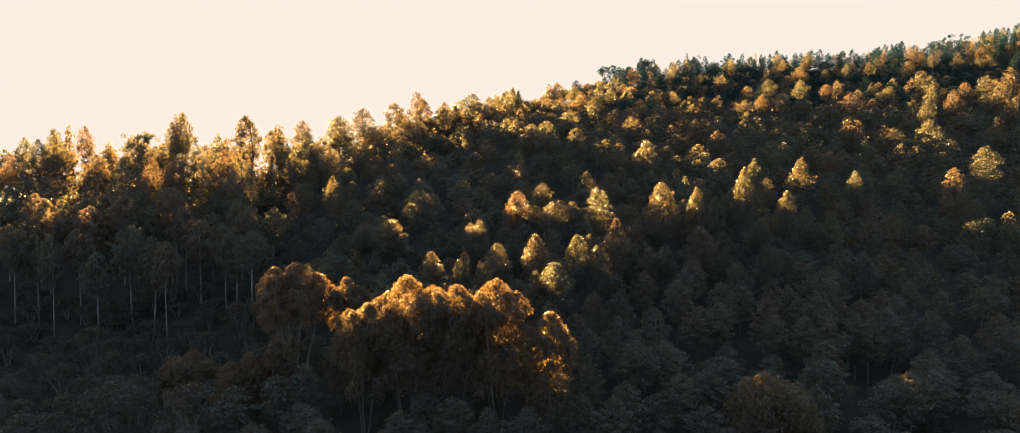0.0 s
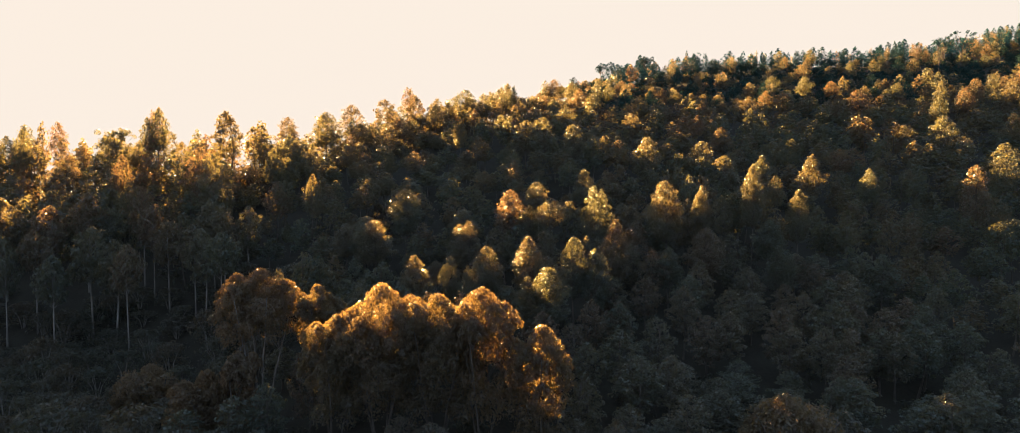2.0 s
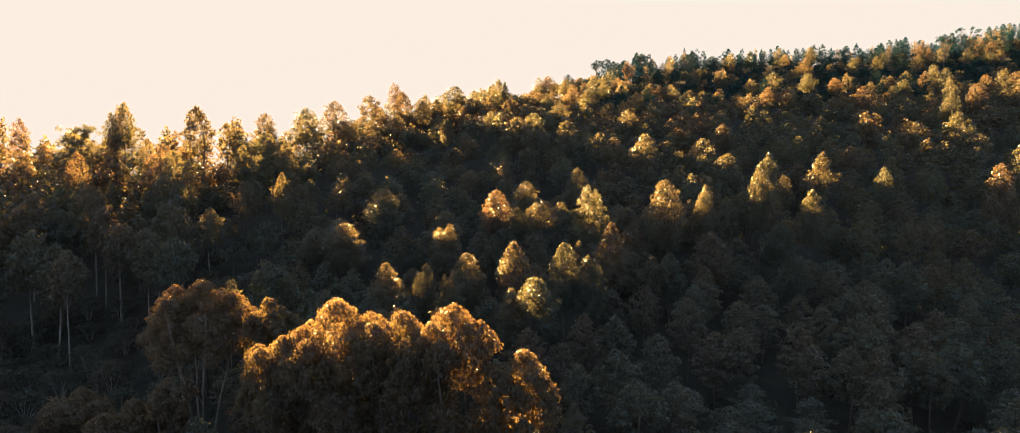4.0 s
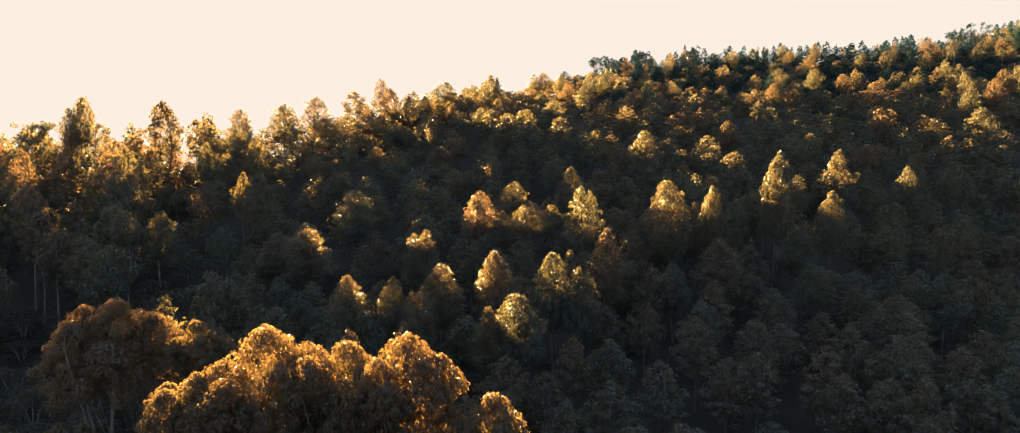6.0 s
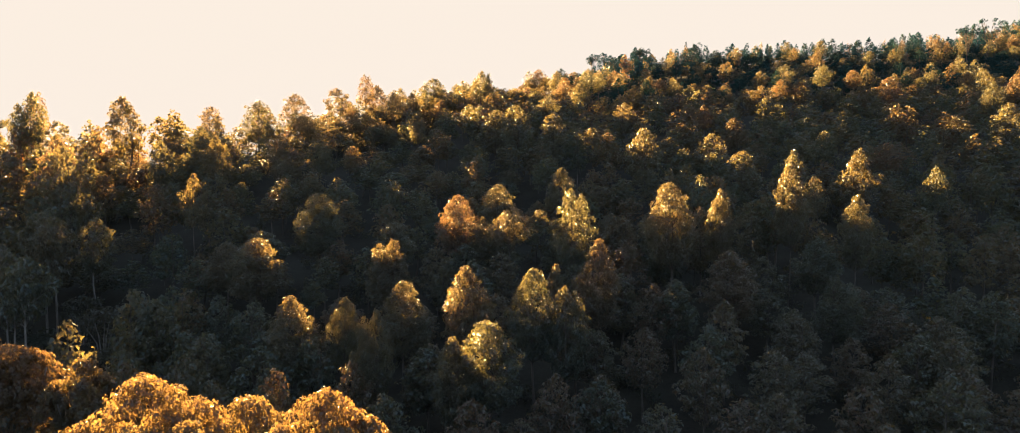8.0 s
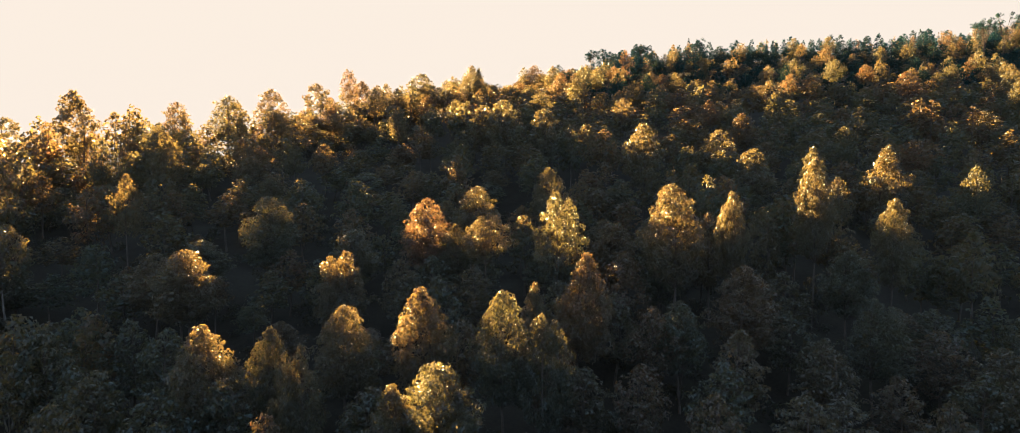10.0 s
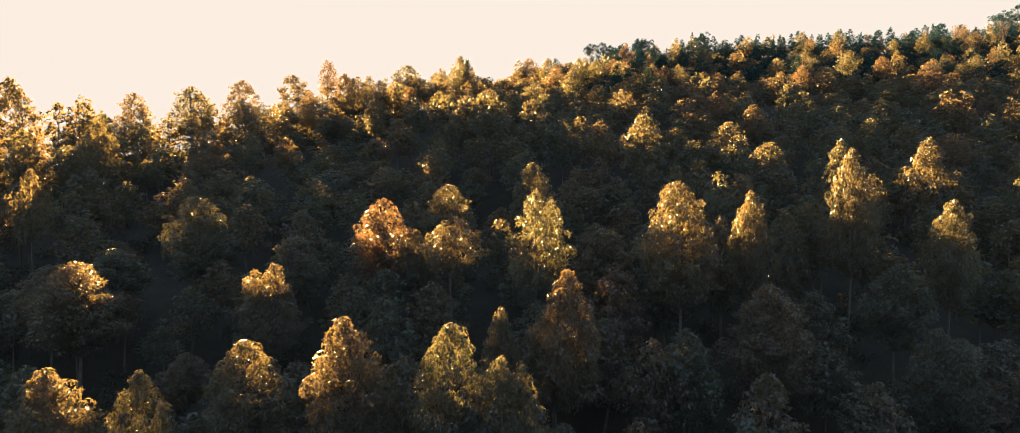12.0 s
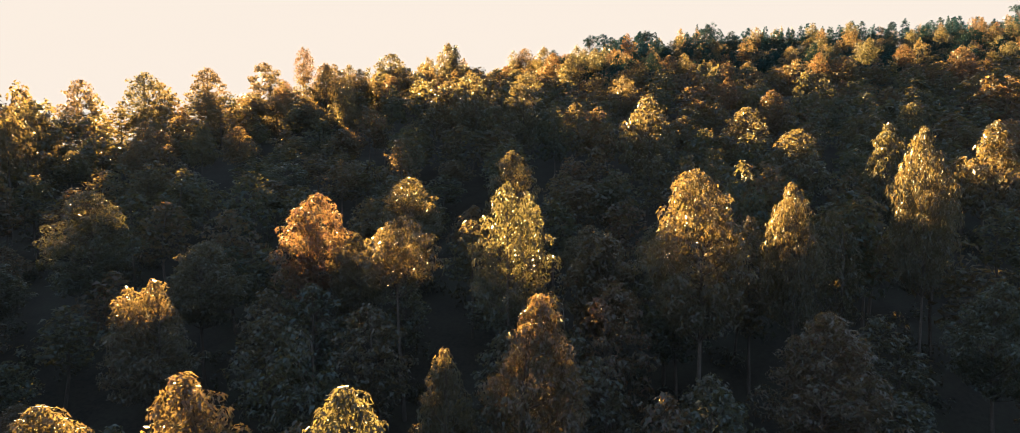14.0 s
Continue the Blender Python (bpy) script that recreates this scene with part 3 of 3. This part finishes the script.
def broad_tree(seed, x, y, top, wide):
    rng = np.random.default_rng(seed)
    z = height(x, y)
    tall, radius = top - z, wide * 0.60
    bare = (x, y) == (-30.2, 83.4)  # one of them stands on bare pale stems, the rest are leafy far down
    c, cr = broad_clumps(rng, tall, radius, bare)
    tree = new("broad_gum_tree")
    tree.matrix_basis = pose(x, y, z)
    stem_bark = pale_bark if bare else bark
    stems = 5 if wide > 7 else 3
    for k in range(stems):
        w = 6.283 * k / stems + rng.random()
        foot = np.array((0.25 * math.cos(w), 0.25 * math.sin(w), -0.6))
        tip = np.array((radius * 0.8 * math.cos(w), radius * 0.8 * math.sin(w), tall * 0.84))
        u = np.linspace(0, 1, 8)[:, None]
        path = foot + (tip - foot) * np.concatenate([u ** 1.1, u ** 1.1, u], 1) + rng.normal(size=(8, 3)) * 0.08
        stem = part("stem", tube(path, 0.14 * (1 - 0.75 * u[:, 0]) + 0.012, 7), stem_bark, tree, ("pale leaning stem" if bare else "brown leaning stem") if k == 0 else "", smooth=True)
        for j in range(5):
            i = 3 + int(rng.integers(4))
            near_c = c[np.argsort(np.linalg.norm(c - path[i] - (0, 0, 1.5), axis=1))[int(rng.integers(8))]]
            part("limb", tube([path[i], (path[i] + near_c) / 2 - (0, 0, 0.1), near_c], (0.055, 0.035, 0.01), 5), stem_bark, stem, smooth=True)
    count = int(4200 * wide)
    # the dense heart of the crown, round the upper forks
    n = 26 if bare else 40
    k = np.arange(n)
    far, w = radius * 0.66 * np.sqrt((k * 7 % n + 0.5) / n), k * 2.4
    low = 0.60 if bare else 0.30
    heart = np.stack([far * np.cos(w), far * np.sin(w), tall * (low + (0.80 - low) * rng.random(n)) - 0.08 * far], 1)
    inner = leaves(rng, heart, radius * (0.24 + 0.1 * rng.random(n)), int((420 if bare else 760) * wide), 0.34, 0.20, droop=0.6, loose=0.6)
    part("crown", join([leaves(rng, c, cr, count, 0.25, 0.12, droop=1.1, loose=0.7), inner]), broad_leaf, tree)
    tagged(tree, "broad many-stemmed gum tree with golden domed crown at the slope's foot" if top > 20 else "low broad gum tree with dull brown-green crown in shade", "tree", group="broad trees at the foot of the slope")


for k, b in enumerate(BROAD):
    broad_tree(400 + k, *b)


# ---- open-crowned trees on the skyline ----
def airy_tree(seed, x, y, top, wide):
    """A tall old tree with bare forks and a few tufts of leaves, through which the sky shows."""
    rng = np.random.default_rng(seed)
    z = height(x, y)
    tall, radius = top - z, wide / 2
    tree = new("open_gum_tree")
    tree.matrix_basis = pose(x, y, z)
    u = np.linspace(0, 1, 8)
    path = np.stack([0.5 * np.sin(u * 3 + seed), 0.4 * np.sin(u * 2.2 + 1), -0.6 + u * tall * 0.72], 1)
    pieces, c, cr = [tube(path, 0.26 * (1 - 0.7 * u), 7)], [], []
    for k in range(15):
        w, i = k * 2.4 + rng.normal() * 0.4, 4 + k % 4
        far = radius * (0.25 + 0.75 * rng.random())
        end = np.array((far * math.cos(w), far * math.sin(w), tall - 0.6 - 0.35 * far - rng.random() * tall * 0.2))
        mid = (path[i] + end) / 2 + np.array((0, 0, 0.5 - 0.12 * far))
        pieces.append(tube([path[i], mid, end], (0.10, 0.06, 0.02), 5))
        for j in range(3):
            p = end + rng.normal(size=3) * (0.8, 0.8, 0.4)
            pieces.append(tube([mid, (mid + p) / 2 + (0, 0, 0.15), p], (0.045, 0.03, 0.01), 4))
            c.append(p)
            cr.append(0.45 + 0.4 * rng.random())
    part("trunk", join(pieces), bark, tree, "bare forking trunk and limbs", smooth=True)
    # far crowns take the leaves with painted-in backlight
    part("crown", leaves(rng, np.array(c), np.array(cr), 1500, 0.5, 0.2), backlit_crest_leaf if y > 300 else gum_leaf, tree)
    tagged(tree, "tall gum tree with thin open crown against the bright sky", "tree", group="open trees along the ridge")


for k, b in enumerate(OPEN):
    airy_tree(500 + k, *b)


# ---- the rest of the forest, past counting ----
def woods(name, places, templates, leaf, label, with_trunks=True):
    rng = np.random.default_rng(77)
    v, q, tint, tv, tq, at, tat = [], [], [], [], [], 0, 0
    for x, y, top, wide, above in places:
        seen = y > 54 and y < np.interp(x, RIDGE_X, RIDGE_Y) + 6
        some = templates[0 if seen and above and off_path(x, y) < 215.0 else 1 if seen and off_path(x, y) < (115.0 if not above else 400.0) else 2]
        crown, trunk = some[int(rng.integers(len(some)))]
        z, w = height(x, y), rng.random() * 6.283
        k = wide / (2 * WIDE)
        turn = np.array(((math.cos(w) * k, -math.sin(w) * k, 0), (math.sin(w) * k, math.cos(w) * k, 0), (0, 0, (top - z) / TALL)))
        v.append(crown[0] @ turn.T + (x, y, z))
        q.append(crown[1] + at)
        tint.append(np.full(len(crown[0]), rng.random()))
        at += len(crown[0])
        tv.append(trunk[0] @ turn.T + (x, y, z))
        tq.append(trunk[1] + tat)
        tat += len(trunk[0])
    ob = mesh_object(name, np.concatenate(v), np.concatenate(q), leaf, tint=np.concatenate(tint))
    tagged(ob, label, "woods", kind="stuff")
    if with_trunks:
        part("trunks", (np.concatenate(tv), np.concatenate(tq)), bark, ob)


far_templates = [[gum_mesh_parts(300 + k, level) for k in range(9)] for level in ("wood", "back", "far")]
dark_rng = np.random.default_rng(31)
light, dark = [], []
for f in fill[N_THINGS:]:
    # a random share below the ridge takes the leaves with painted-in shade
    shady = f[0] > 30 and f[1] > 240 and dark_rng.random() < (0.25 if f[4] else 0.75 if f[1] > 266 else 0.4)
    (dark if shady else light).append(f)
woods("far_woods", light, far_templates, wood_leaf, "dense gum forest covering the hillside up to the ridge")
woods("dark_woods", dark, far_templates, shade_toned_wood_leaf, "dense trees just below the ridge, with shade put into their leaf colour")


# ---- undergrowth ----
def undergrowth():
    rng = np.random.default_rng(5)
    v, q, tint, at = [], [], [], 0
    templates = []
    for k in range(6):
        c = rng.normal(size=(9, 3)) * (0.55, 0.55, 0.30) + (0, 0, 0.75)
        templates.append(leaves(rng, c, 0.35 + 0.25 * rng.random(9), 110, 0.30, 0.16, droop=0.5))
    for k in range(800):
        x, y = (rng.uniform(-120, 90), rng.uniform(48, 165)) if k < 440 else (rng.uniform(-45, 75), rng.uniform(88, 165))
        if abs(x) > 0.95 * y + 10:
            continue
        low = x < -34
        size = (1.0 + 1.6 * rng.random() ** 2) if low else (0.7 + 0.9 * rng.random())
        t = templates[int(rng.integers(6))]
        w = rng.random() * 6.283
        r = np.array(((math.cos(w), -math.sin(w), 0), (math.sin(w), math.cos(w), 0), (0, 0, 1))) * size
        v.append(t[0] @ r.T + (x, y, height(x, y) - 0.1))
        q.append(t[1] + at)
        tint.append(np.full(len(t[0]), rng.random()))
        at += len(t[0])
    for k in range(760):
        # and on the bare crest, thickest along its near end
        x = rng.uniform(-140, 60) if k < 260 else rng.uniform(-115, -15)
        y = float(np.interp(x, RIDGE_X, RIDGE_Y)) + (rng.uniform(-12, 10) if k < 260 else rng.uniform(-48, 9))
        t, size = templates[int(rng.integers(6))], 1.6 + 1.6 * rng.random()
        v.append(t[0] * size + (x, y, height(x, y) - 0.1))
        q.append(t[1] + at)
        tint.append(np.full(len(t[0]), rng.random()))
        at += len(t[0])
    ob = mesh_object("undergrowth", np.concatenate(v), np.concatenate(q), shrub_leaf, tint=np.concatenate(tint))
    tagged(ob, "dim green bushes and saplings growing on the forest floor", "undergrowth", kind="stuff")


undergrowth()
